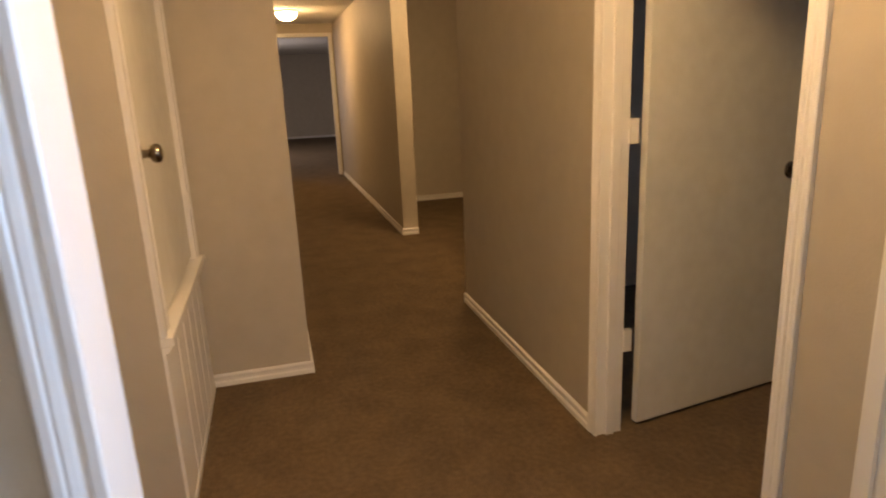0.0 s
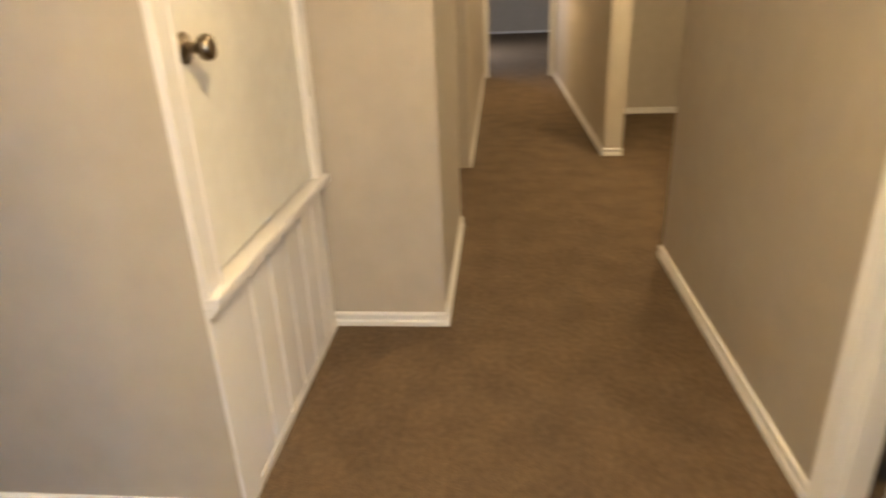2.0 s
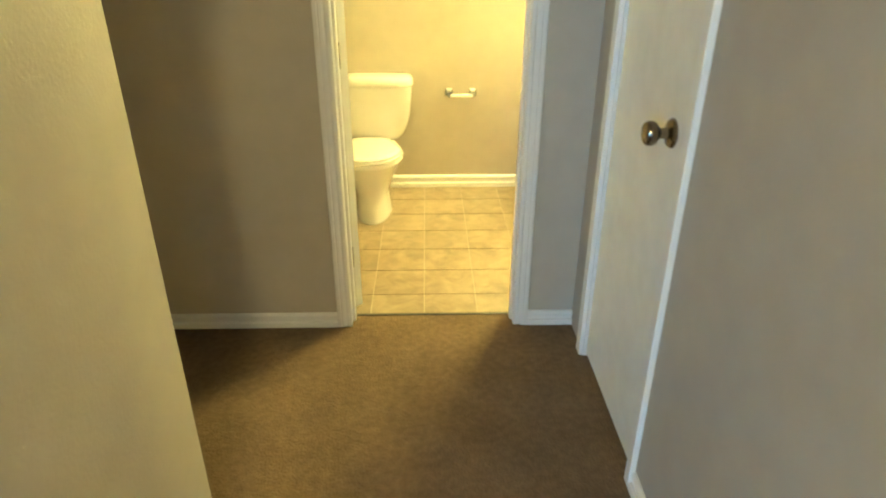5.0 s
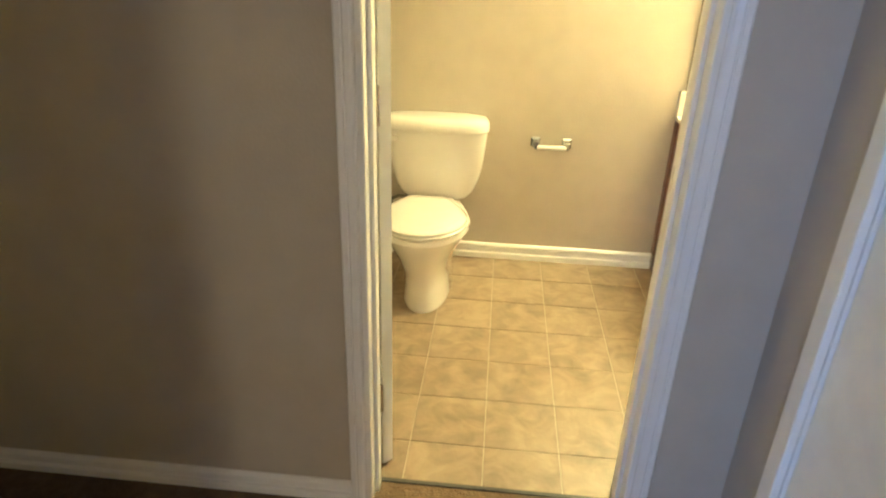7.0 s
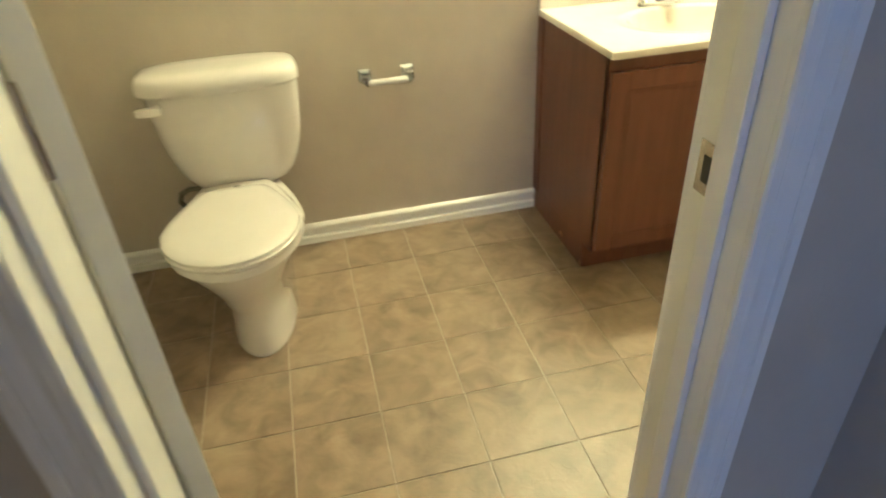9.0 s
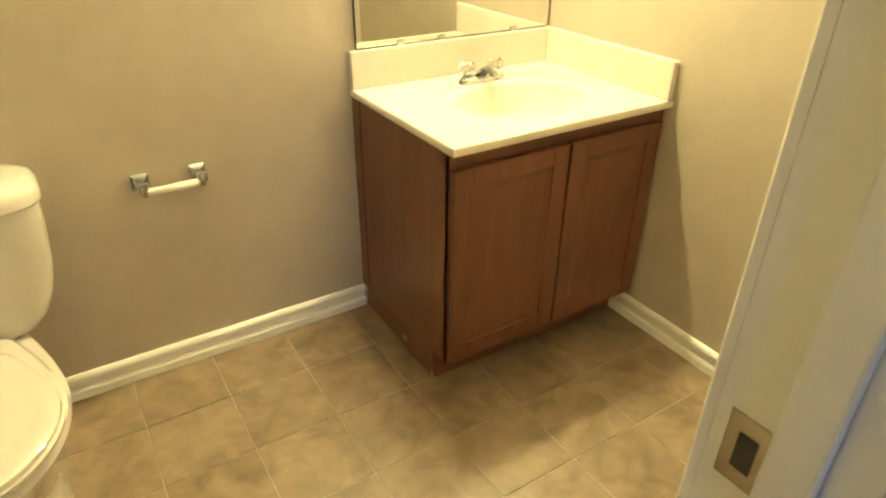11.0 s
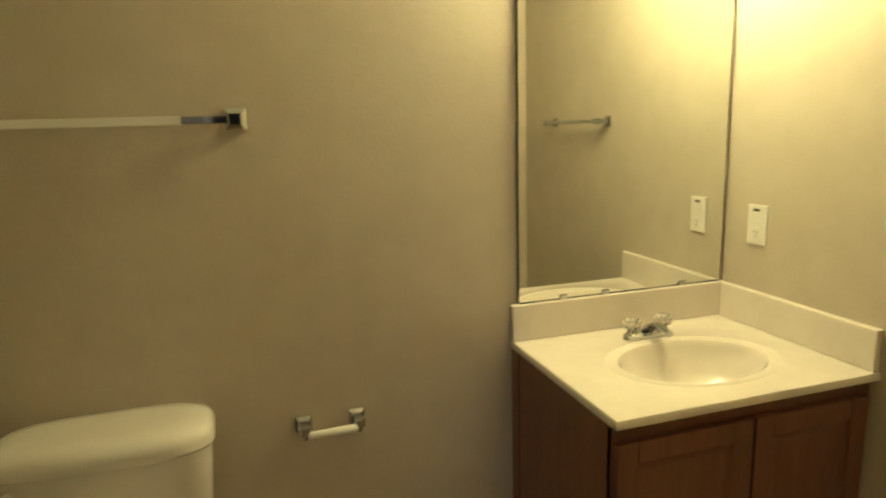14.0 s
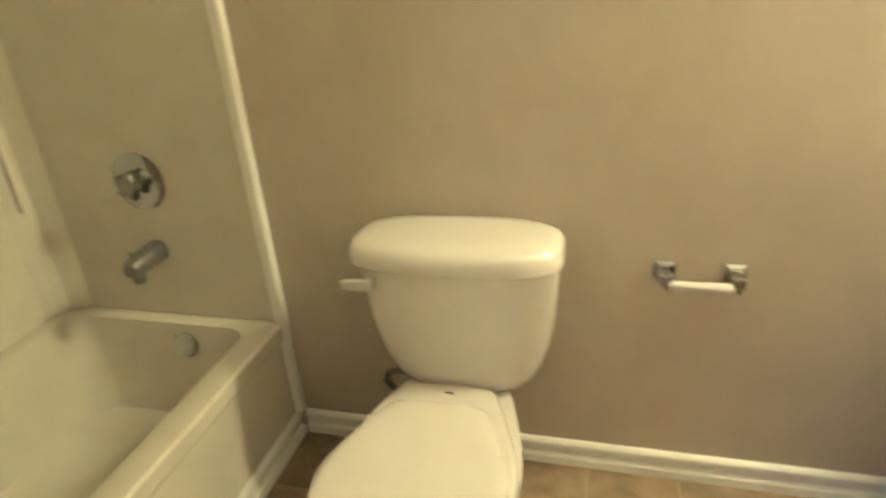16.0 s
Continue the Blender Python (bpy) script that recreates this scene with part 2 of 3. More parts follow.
# closet wall, with the closet opening
wall("wall_closet", (0.541, 0.651, -2.209, -0.853, 0, H), (0.541, 0.651, -0.195, 0, 0, H), (0.541, 0.651, -0.853, -0.195, 2.05, H))
wall("wall_cupboard", (0.651, 1.631, -2.180, -2.08, 0, H), (0.651, 1.631, -2.209, -2.180, 2.10, H))
wall("wall_jut", (1.631, 1.74, -2.58, -2.08, 0, H))
wall("wall_hall_left", (1.631, 2.83, -2.69, -2.58, 0, H), (4.15, 9.38, -2.69, -2.58, 0, H), (2.83, 4.15, -2.69, -2.58, 2.08, H))
wall("wall_right", (0.618, 2.363, -3.874, -3.764, 0, H), (-0.60, -0.306, -3.874, -3.764, 0, H), (-0.306, 0.618, -3.874, -3.764, 2.055, H))
wall("wall_start", (-0.72, -0.602, -2.36, -1.013, 0, H), (-0.72, -0.602, -3.874, -3.698, 0, H), (-0.72, -0.602, -3.698, -2.36, 2.055, H))
wall("wall_mid", (4.464, 9.38, -3.93, -3.78, 0, H))
wall("wall_side_return", (2.25, 2.363, -7.0, -3.874, 0, H))
wall("wall_side_back", (6.23, 6.34, -7.0, -3.93, 0, H))
wall("wall_hall_end", (9.38, 9.49, -2.75, -0.9, 0, H), (9.38, 9.49, -7.0, -3.72, 0, H), (9.38, 9.49, -3.72, -2.75, 2.255, H))
wall("wall_far", (18.4, 18.5, -7.0, -0.9, 0, H))
wall("wall_passage", (-4.6, -0.72, -1.123, -1.013, 0, H), (-2.2, -2.1, -1.013, 0.11, 0, H))
wall("wall_start_side", (-0.83, -0.72, -7.0, -3.874, 0, H))
wall("wall_west", (-4.7, -4.6, -5.5, -5.22, 0, H), (-4.7, -4.6, -4.14, -1.013, 0, H), (-4.7, -4.6, -5.22, -4.14, 0, 0.82), (-4.7, -4.6, -5.22, -4.14, 2.07, H))


def window(name, x0, x1, y0, y1, out, label):
    """A framed window in a wall between y0 and y1; out: +1 or -1, the way outdoors along y."""
    t = thing(name, pose(0, 0, 0), label, "window", kind="structure")
    a, c = 0.82, 2.07
    ym = (y0 + y1) / 2
    part("window_frame", boxes((x0, x0 + 0.05, ym - 0.035, ym + 0.035, a, c), (x1 - 0.05, x1, ym - 0.035, ym + 0.035, a, c), (x0 + 0.05, x1 - 0.05, ym - 0.035, ym + 0.035, a, a + 0.05), (x0 + 0.05, x1 - 0.05, ym - 0.035, ym + 0.035, c - 0.05, c), (x0 + 0.05, x1 - 0.05, ym - 0.025, ym + 0.025, 1.42, 1.46), bevel=0.003), TRIM, t)
    p = part("pane", boxes((x0 + 0.05, x1 - 0.05, ym - 0.002, ym + 0.002, a + 0.05, c - 0.05)), PANE, t)
    p.visible_shadow = False
    s = y1 if out < 0 else y0
    part("window_sill", boxes((x0 - 0.04, x1 + 0.04, min(s, s - out * 0.06), max(s, s - out * 0.06), a - 0.025, a), bevel=0.004), TRIM, t)


def pierced(name, x0, x1, y0, y1, w0, w1):
    wall(name, (x0, w0, y0, y1, 0, H), (w1, x1, y0, y1, 0, H), (w0, w1, y0, y1, 0, 0.82), (w0, w1, y0, y1, 2.07, H))


pierced("wall_start_south", -4.7, -0.83, -5.6, -5.5, -2.3, -0.9)
window("window_1", -2.3, -0.9, -5.6, -5.5, -1, "white framed window of the first room, daylight outside")
w3 = thing("window_3", pose(0, 0, 0), "white framed west window of the first room, daylight outside", "window", kind="structure")
part("window_frame", boxes((-4.685, -4.615, -5.22, -5.17, 0.82, 2.07), (-4.685, -4.615, -4.19, -4.14, 0.82, 2.07), (-4.685, -4.615, -5.17, -4.19, 0.82, 0.87), (-4.685, -4.615, -5.17, -4.19, 2.02, 2.07), (-4.675, -4.625, -5.17, -4.19, 1.42, 1.46), bevel=0.003), TRIM, w3)
part("pane", boxes((-4.652, -4.648, -5.17, -4.19, 0.87, 2.02)), PANE, w3).visible_shadow = False
part("window_sill", boxes((-4.6, -4.54, -5.26, -4.10, 0.795, 0.82), bevel=0.004), TRIM, w3)
pierced("wall_south", -4.7, 18.5, -7.1, -7.0, 0.7, 1.7)
window("window_4", 0.7, 1.7, -7.1, -7.0, -1, "white framed window of the side bedroom, daylight outside")
pierced("wall_north", 0.651, 18.5, -1.0, -0.9, 12.25, 13.75)
window("window_2", 12.25, 13.75, -1.0, -0.9, 1, "white framed window of the far room, daylight outside")

# baseboards: hall
baseboard((-2.1, 0), (-0.414, 0), (0, -1))
baseboard((0.357, 0), (0.541, 0), (0, -1))
baseboard((0.541, -2.209), (0.541, -0.875), (-1, 0))
baseboard((1.631, -2.7045), (1.631, -2.209), (-1, 0))
baseboard((1.6165, -2.69), (2.83, -2.69), (0, -1))
baseboard((4.15, -2.69), (9.3, -2.69), (0, -1))
baseboard((0.652, -3.764), (2.363, -3.764), (0, 1))
baseboard((2.363, -3.7495), (2.363, -7.0), (1, 0))
baseboard((4.464, -3.93), (4.464, -3.7655), (-1, 0))
baseboard((4.4495, -3.78), (9.3, -3.78), (0, 1))
baseboard((6.23, -7.0), (6.23, -3.93), (-1, 0))
baseboard((-0.602, -2.316), (-0.602, -0.9985), (1, 0))
baseboard((-0.5875, -1.013), (-2.1, -1.013), (0, 1))
baseboard((-0.602, -3.764), (-0.602, -3.742), (1, 0))
baseboard((18.4, -7.0), (18.4, -0.9), (-1, 0))
# baseboards: bath
baseboard((-0.875, 1.598), (0.691, 1.598), (0, -1), 0.93)
baseboard((1.417, 0.11), (1.417, 1.14), (-1, 0), 0.93)
baseboard((0.357, 0.11), (1.417, 0.11), (0, 1), 0.93)

# ---- doors ----
# bath door: jamb, stops, casings and a leaf that stands open
d1 = thing("door_1", pose(0, 0, 0), "white flush bathroom door standing open inward, aged knob", "door", kind="structure")
XA, XB = -0.357, 0.30
part("jamb", boxes((XA - 0.018, XA, 0.0005, 0.1095, 0, 2.055)), TRIM, d1)
jr = part("jamb", boxes((XB, XB + 0.018, 0.0005, 0.1095, 0, 2.055)), TRIM, d1)
part("jamb_head", boxes((XA, XB, 0.0005, 0.1095, 2.037, 2.055)), TRIM, d1)
part("door_stop", boxes((XA, XA + 0.011, 0.030, 0.064, 0, 2.037), bevel=0.003), TRIM, d1)
part("door_stop", boxes((XB - 0.011, XB, 0.030, 0.064, 0, 2.037), bevel=0.003), TRIM, d1)
casing(d1, XA, XB, 2.037, 0.0, -1)
casing(d1, XA, XB, 2.037, 0.11, 1)
st = part("strike_plate", boxes((XB - 0.0015, XB - 0.0002, 0.068, 0.098, 0.895, 0.957)), NICKEL, jr, "worn nickel strike plate")
# solid dark box: the hole's shade is only its colour
part("latch_hole", boxes((XB - 0.0022, XB - 0.0016, 0.073, 0.088, 0.910, 0.942)), DARK, st)
LEAF = 136.0


def leaf(parent, hinge_at, angle, length, material, knob_mat, z0=0.014, z1=2.03, knob_z=1.0, thick=0.035, both=True):
    """A flush leaf whose hinge edge stands at hinge_at; angle: of its length from +x."""
    m = Matrix.Translation((*hinge_at, 0)) @ Matrix.Rotation(radians(angle), 4, "Z")
    bm = box(bmesh.new(), 0.003, length, -thick, 0, z0, z1, bevel=0.002)
    bm.transform(m)
    lf = part("door_leaf", bm, material, parent)
    r = m.to_3x3()
    knob(lf, m @ Vector((length - 0.06, -thick, knob_z)), r @ Vector((0, -1, 0)), knob_mat)
    if both:
        knob(lf, m @ Vector((length - 0.06, 0, knob_z)), r @ Vector((0, 1, 0)), knob_mat)
    bm = box(bmesh.new(), length - 0.0005, length + 0.001, -thick + 0.005, -0.005, knob_z - 0.03, knob_z + 0.03)
    bm.transform(m)
    part("latch_plate", bm, knob_mat, lf)
    return lf


leaf(d1, (-0.350, 0.118), LEAF, 0.645, DOOR, NICKEL)
for z in (0.25, 1.05, 1.83):
    hinge(d1, (-0.356, 0.121, z), NICKEL)

# closet door, shut
d2 = thing("door_2", pose(0, 0, 0), "white flush closet door, shut, with dark bronze knob", "door", kind="structure")
part("door_leaf", boxes((0.549, 0.584, -0.833, -0.232, 0.018, 2.03), bevel=0.002), DOOR, d2)
part("jamb", boxes((0.5415, 0.651, -0.853, -0.836, 0, 2.05)), TRIM, d2)
part("jamb", boxes((0.5415, 0.651, -0.229, -0.195, 0, 2.05)), TRIM, d2)
part("jamb_head", boxes((0.5415, 0.651, -0.836, -0.229, 2.033, 2.05)), TRIM, d2)
# no real stop: dark sheet across the opening, shade for the leaf's gaps
part("door_stop", boxes((0.586, 0.620, -0.836, -0.229, 0.0, 2.033)), DARK, d2)
part("casing", boxes((0.523, 0.541, -0.874, -0.838, 0, 2.075), bevel=0.004), TRIM, d2)
part("casing", boxes((0.523, 0.541, -0.227, -0.176, 0, 2.075), bevel=0.004), TRIM, d2)
part("casing_head", boxes((0.5235, 0.541, -0.838, -0.227, 2.035, 2.075), bevel=0.004), TRIM, d2)
knob(d2, (0.549, -0.712, 1.002), (-1, 0, 0), BRASS)

# room door beside the hall, open
d3 = thing("door_3", pose(0, 0, 0), "white flush bedroom door standing wide open, bronze knob", "door", kind="structure")
part("jamb", boxes((0.60, 0.618, -3.8735, -3.7645, 0, 2.055)), TRIM, d3)
part("jamb", boxes((-0.306, -0.288, -3.8735, -3.7645, 0, 2.055)), TRIM, d3)
part("jamb_head", boxes((-0.288, 0.60, -3.8735, -3.7645, 2.037, 2.055)), TRIM, d3)
part("door_stop", boxes((0.589, 0.60, -3.835, -3.80, 0, 2.037), bevel=0.002), TRIM, d3)
casing(d3, -0.285, 0.594, 2.037, -3.764, 1)
leaf(d3, (0.645, -3.948), -81.5, 0.84, DOOR, BRASS)
for z in (0.40, 1.22, 1.88):
    bm = bmesh.new()
    lathe(bm, [(0.007, z - 0.045), (0.007, z + 0.045)], Matrix.Translation((0.606, -3.889, 0)), 10)
    box(bm, 0.590, 0.612, -3.905, -3.872, z - 0.045, z + 0.045)
    part("hinge", bm, TRIM, d3, "hinge painted over in white")

# first doorway, cased, without a leaf in view
d4 = thing("door_4", pose(0, 0, 0), "white cased doorway between first room and hall", "doorway", kind="structure")
part("jamb", boxes((-0.7195, -0.6025, -3.698, -3.68, 0, 2.055)), TRIM, d4)
part("jamb", boxes((-0.7195, -0.6025, -2.378, -2.36, 0, 2.055)), TRIM, d4)
part("jamb_head", boxes((-0.7195, -0.6025, -3.68, -2.378, 2.037, 2.055)), TRIM, d4)
part("door_stop", boxes((-0.64, -0.605, -3.68, -3.669, 0, 2.037), bevel=0.002), TRIM, d4)
casing(d4, -3.68, -2.378, 2.037, -0.72, -1, "y", 0.06)
casing(d4, -3.68, -2.378, 2.037, -0.602, 1, "y", 0.06)

# doorway at the hall's end
d5 = thing("door_5", pose(0, 0, 0), "white bedroom door at the hall's end, standing open", "door", kind="structure")
part("jamb", boxes((9.3805, 9.4895, -3.72, -3.70, 0, 2.255)), TRIM, d5)
part("jamb", boxes((9.3805, 9.4895, -2.77, -2.75, 0, 2.255)), TRIM, d5)
part("jamb_head", boxes((9.3805, 9.4895, -3.70, -2.77, 2.237, 2.255)), TRIM, d5)
casing(d5, -3.70, -2.77, 2.237, 9.38, -1, "y", 0.06)
leaf(d5, (9.50, -3.70), -14, 0.9, DOOR, BRASS, z1=2.23)

# cupboard front beside the closet
cup = thing("cupboard_front", pose(0, 0, 0), "white built-in cupboard front, shut door above slatted panel", "cupboard", kind="structure")
cd = part("cupboard_door", boxes((0.640, 1.545, -2.2035, -2.1835, 0.700, 2.03), bevel=0.002), DOOR, cup)
knob(cd, (0.703, -2.2035, 1.243), (0, -1, 0), BRASS)
part("stile", boxes((0.5425, 0.636, -2.224, -2.2094, 0.683, 2.09), bevel=0.003), TRIM, cup)
part("stile", boxes((1.549, 1.616, -2.224, -2.1805, 0.683, 2.09), bevel=0.003), TRIM, cup)
part("head_trim", boxes((0.5425, 1.616, -2.2235, -2.2094, 2.035, 2.09), bevel=0.003), TRIM, cup)
part("ledge", boxes((0.5415, 1.63, -2.250, -2.1805, 0.652, 0.683), bevel=0.005), TRIM, cup)
part("lower_stile", boxes((0.5425, 0.655, -2.2205, -2.2094, 0.0, 0.652), bevel=0.002), TRIM, cup)
part("bottom_rail", boxes((0.655, 1.616, -2.2195, -2.1805, 0.0, 0.035), bevel=0.003), TRIM, cup)
part("hinge", boxes((1.540, 1.560, -2.2330, -2.2245, 0.925, 0.995), bevel=0.003), TRIM, cup, "hinge painted over in white")
part("ledge_cove", strip(bmesh.new(), [(0, 0), (0.0, 0.022), (-0.006, 0.022), (-0.012, 0.014), (-0.020, 0.011), (-0.022, 0)], (0.5425, -2.2205, 0.652), (1.629, -2.2205, 0.652), (0, -1, 0), (0, 0, 1)), TRIM, cup)
part("stile_bead", boxes((0.5430, 0.566, -2.2300, -2.2242, 0.684, 2.034), bevel=0.0025), TRIM, cup)
part("stile_bead", boxes((0.6220, 0.6355, -2.2275, -2.2242, 0.684, 2.034), bevel=0.0015), TRIM, cup)
part("stile_bead", boxes((1.590, 1.6155, -2.2300, -2.2242, 0.684, 2.034), bevel=0.0025), TRIM, cup)
X0, PITCH = 0.660, 0.159
for i in range(6):
    part("slat", boxes((X0 + i * PITCH, X0 + (i + 1) * PITCH - 0.016, -2.2165, -2.1855, 0.035, 0.630), bevel=0.004), TRIM, cup)

# ---- lamps ----


def dome(x, y, r=0.15):
    t = thing("ceiling_light", pose(x, y, TOP), "lit flush ceiling light with a warm glass dome", "ceiling light", "hall ceiling lights")
    part("base_ring", lathe(bmesh.new(), [(0.001, 0.0), (r + 0.012, 0.0), (r + 0.012, -0.028), (r - 0.004, -0.032), (0.001, -0.032)]), NICKEL, t, smooth=True)
    prof = [(r * math.cos(a), -0.0325 - 0.095 * math.sin(a)) for a in (0, 0.25, 0.5, 0.75, 1.0, 1.25, 1.45, 1.565)]
    part("glass_dome", lathe(bmesh.new(), [(0.001, -0.0325)] + prof), DOMEGLASS, t, smooth=True)
    part("finial", lathe(bmesh.new(), [(0.008, -0.126), (0.010, -0.134), (0.006, -0.142), (0.001, -0.144)]), NICKEL, t, smooth=True)
    return t


dome(-0.30, -3.12)
# added in the first room, never in view, to brighten jut wall and bedroom door
dome(-3.0, -3.3, 0.10)
dome(3.55, -4.2)
dome(7.6, -3.0, 0.135)

vl = thing("vanity_light", pose(1.06, 1.598, 1.99), "three-bulb vanity light bar above the mirror, lit", "wall light")
part("back_plate", boxes((-0.30, 0.30, -0.022, -0.0005, -0.055, 0.055), bevel=0.006), CHROME, vl)
for dx in (-0.2, 0.0, 0.2):
    up = Matrix.Translation((dx, -0.022, 0)) @ Matrix.Rotation(radians(90), 4, "X")
    sk = part("socket", lathe(bmesh.new(), [(0.001, 0), (0.028, 0), (0.028, 0.03), (0.02, 0.034), (0.001, 0.034)], up), CHROME, vl, smooth=True)
    globe = [(max(0.001, 0.045 * math.sin(a)), 0.079 - 0.045 * math.cos(a)) for a in [math.pi * k / 12 for k in range(13)]]
    part("globe_bulb", lathe(bmesh.new(), globe, up), BULBGLASS, sk, smooth=True)

# ---- vanity ----
XC, XR, YF, YB, ZC = 0.685, 1.417, 1.047, 1.598, 0.749
van = thing("vanity_cabinet", pose(0, 0, 0), "brown stained wooden vanity cabinet with two shut doors", "cabinet")
body = boxes((0.697, XR - 0.002, 1.090, YB - 0.002, 0.10, 0.60), (0.697, 0.713, 1.090, YB - 0.002, 0.60, 0.729), (XR - 0.018, XR - 0.002, 1.090, YB - 0.002, 0.60, 0.729), (0.713, XR - 0.018, YB - 0.016, YB - 0.002, 0.60, 0.729), (0.697, 0.713, 1.142, YB - 0.016, 0.0, 0.10), (0.713, XR - 0.002, 1.142, 1.158, 0.0, 0.10))
part("body", body, WOOD, van)
part("side_panel", boxes((0.6915, 0.6965, 1.074, YB - 0.05, 0.10, 0.7285), (0.6915, 0.6965, 1.142, YB - 0.05, 0.004, 0.0998), bevel=0.001), WOOD, van)
part("scribe", boxes((0.6885, 0.6965, YB - 0.048, YB - 0.002, 0.086, 0.7285), bevel=0.001), WOOD, van)
part("face_frame", boxes((0.6915, 0.735, 1.072, 1.0895, 0.10, 0.7285), (XR - 0.045, XR - 0.003, 1.072, 1.0895, 0.10, 0.7285), (0.735, XR - 0.045, 1.072, 1.0895, 0.678, 0.7285), (0.735, XR - 0.045, 1.072, 1.0895, 0.10, 0.135), (1.035, 1.075, 1.072, 1.0895, 0.135, 0.678), bevel=0.001), WOOD, van)


def cab_door(x0, x1, z0, z1, y=1.0715, rail=0.052):
    f = 0.018
    d = part("door", boxes((x0, x0 + rail, y - f, y, z0, z1), (x1 - rail, x1, y - f, y, z0, z1), (x0 + rail, x1 - rail, y - f + 0.0002, y, z0, z0 + rail), (x0 + rail, x1 - rail, y - f + 0.0002, y, z1 - rail, z1), bevel=0.0025), WOOD, van)
    bm = bmesh.new()
    g = 0.016
    rings(bm, [[(x0 + rail, y - 0.006, z0 + rail), (x1 - rail, y - 0.006, z0 + rail), (x1 - rail, y - 0.006, z1 - rail), (x0 + rail, y - 0.006, z1 - rail)],
               [(x0 + rail, y - f + 0.005, z0 + rail), (x1 - rail, y - f + 0.005, z0 + rail), (x1 - rail, y - f + 0.005, z1 - rail), (x0 + rail, y - f + 0.005, z1 - rail)],
               [(x0 + rail + g, y - f + 0.0075, z0 + rail + g), (x1 - rail - g, y - f + 0.0075, z0 + rail + g), (x1 - rail - g, y - f + 0.0075, z1 - rail - g), (x0 + rail + g, y - f + 0.0075, z1 - rail - g)]])
    part("panel", bm, WOOD, d)
    return d


cab_door(0.695, 1.051, 0.118, 0.690)
cab_door(1.059, XR - 0.022, 0.118, 0.690)
for e in ((1.30, 1.322, 0.030, 0.044), (1.142, 1.152, 0.004, 0.022)):
    part("chipped_edge", boxes((0.6885, 0.6912, *e), bevel=0.001), RAWWOOD, van, "bare chip in the brown veneer")

# vanity top with a moulded basin
top = thing("countertop", pose(0, 0, 0), "cream cultured marble countertop with moulded oval basin", "countertop")
BX, BY, BA, BB = 1.064, 1.285, 0.200, 0.142
N = 72
bm = bmesh.new()
rect = []
for i in range(N):
    t = 2 * math.pi * i / N
    c, s = math.cos(t), math.sin(t)
    k = min((XR - 0.001 - BX if c > 0 else BX - XC) / max(abs(c), 1e-6), (YB - 0.001 - BY if s > 0 else BY - YF) / max(abs(s), 1e-6))
    rect.append((BX + k * c, BY + k * s))
for cx, cy in ((XC, YF), (XR - 0.001, YF), (XC, YB - 0.001), (XR - 0.001, YB - 0.001)):
    j = min(range(N), key=lambda q: (rect[q][0] - cx) ** 2 + (rect[q][1] - cy) ** 2)
    rect[j] = (cx, cy)
loops = [[(x, y, ZC - 0.019) for x, y in rect], [(x, y, ZC - 0.004) for x, y in rect],
         [(x + 0.003 * (1 if x < BX else -1) * (abs(x - XC) < 1e-4), y + 0.003 * (abs(y - YF) < 1e-4), ZC) for x, y in rect]]
for s, dz in ((1.42, 0.0), (1.36, 0.0018), (1.30, 0.0), (1.08, -0.0005), (1.03, -0.001), (1.0, -0.005), (0.97, -0.016), (0.93, -0.032), (0.86, -0.050), (0.76, -0.080), (0.60, -0.103), (0.38, -0.117), (0.12, -0.123)):
    e = 1 + (s - 1) * 0.55 if s > 1 else s
    loops.append([(BX + BA * e * math.cos(2 * math.pi * i / N), BY + BB * e * math.sin(2 * math.pi * i / N), ZC + dz) for i in range(N)])
rings(bm, loops, cap0=False)
part("top_and_basin", bm, MARBLE, top, smooth=True)
part("backsplash", boxes((XC, XR - 0.0005, YB - 0.022, YB - 0.0005, ZC + 0.0004, 0.857), bevel=0.004), MARBLE, top)
part("side_splash", boxes((XR - 0.022, XR - 0.0005, YF + 0.004, YB - 0.0225, ZC + 0.0004, 0.857), bevel=0.004), MARBLE, top)
part("drain", lathe(bmesh.new(), [(0.001, 0), (0.022, 0), (0.022, 0.003), (0.018, 0.004), (0.001, 0.004)], Matrix.Translation((BX, BY, ZC - 0.1225))), CHROME, top, smooth=True)

fau = thing("faucet", pose(BX, 1.480, ZC + 0.0005), "chrome faucet with two clear acrylic handles", "faucet")
part("base_plate", rings(bmesh.new(), [oval(0, 0, 0, 0.076, 0.025, 3), oval(0, 0, 0.012, 0.074, 0.024, 3), oval(0, 0, 0.018, 0.066, 0.017, 3)]), CHROME, fau, smooth=True)
sp = bmesh.new()
secs = []
for k in range(9):
    u = k / 8
    secs.append((0.005 - 0.105 * u, 0.020 + 0.030 * math.sin(min(1, u * 1.5) * math.pi / 2) - 0.012 * u * u, 0.017 - 0.006 * u, 0.016 - 0.007 * u))
rings(sp, [[(a * math.cos(t), y, z + b * math.sin(t)) for t in [2 * math.pi * i / 16 for i in range(16)]] for y, z, a, b in secs])
part("spout", sp, CHROME, fau, smooth=True)
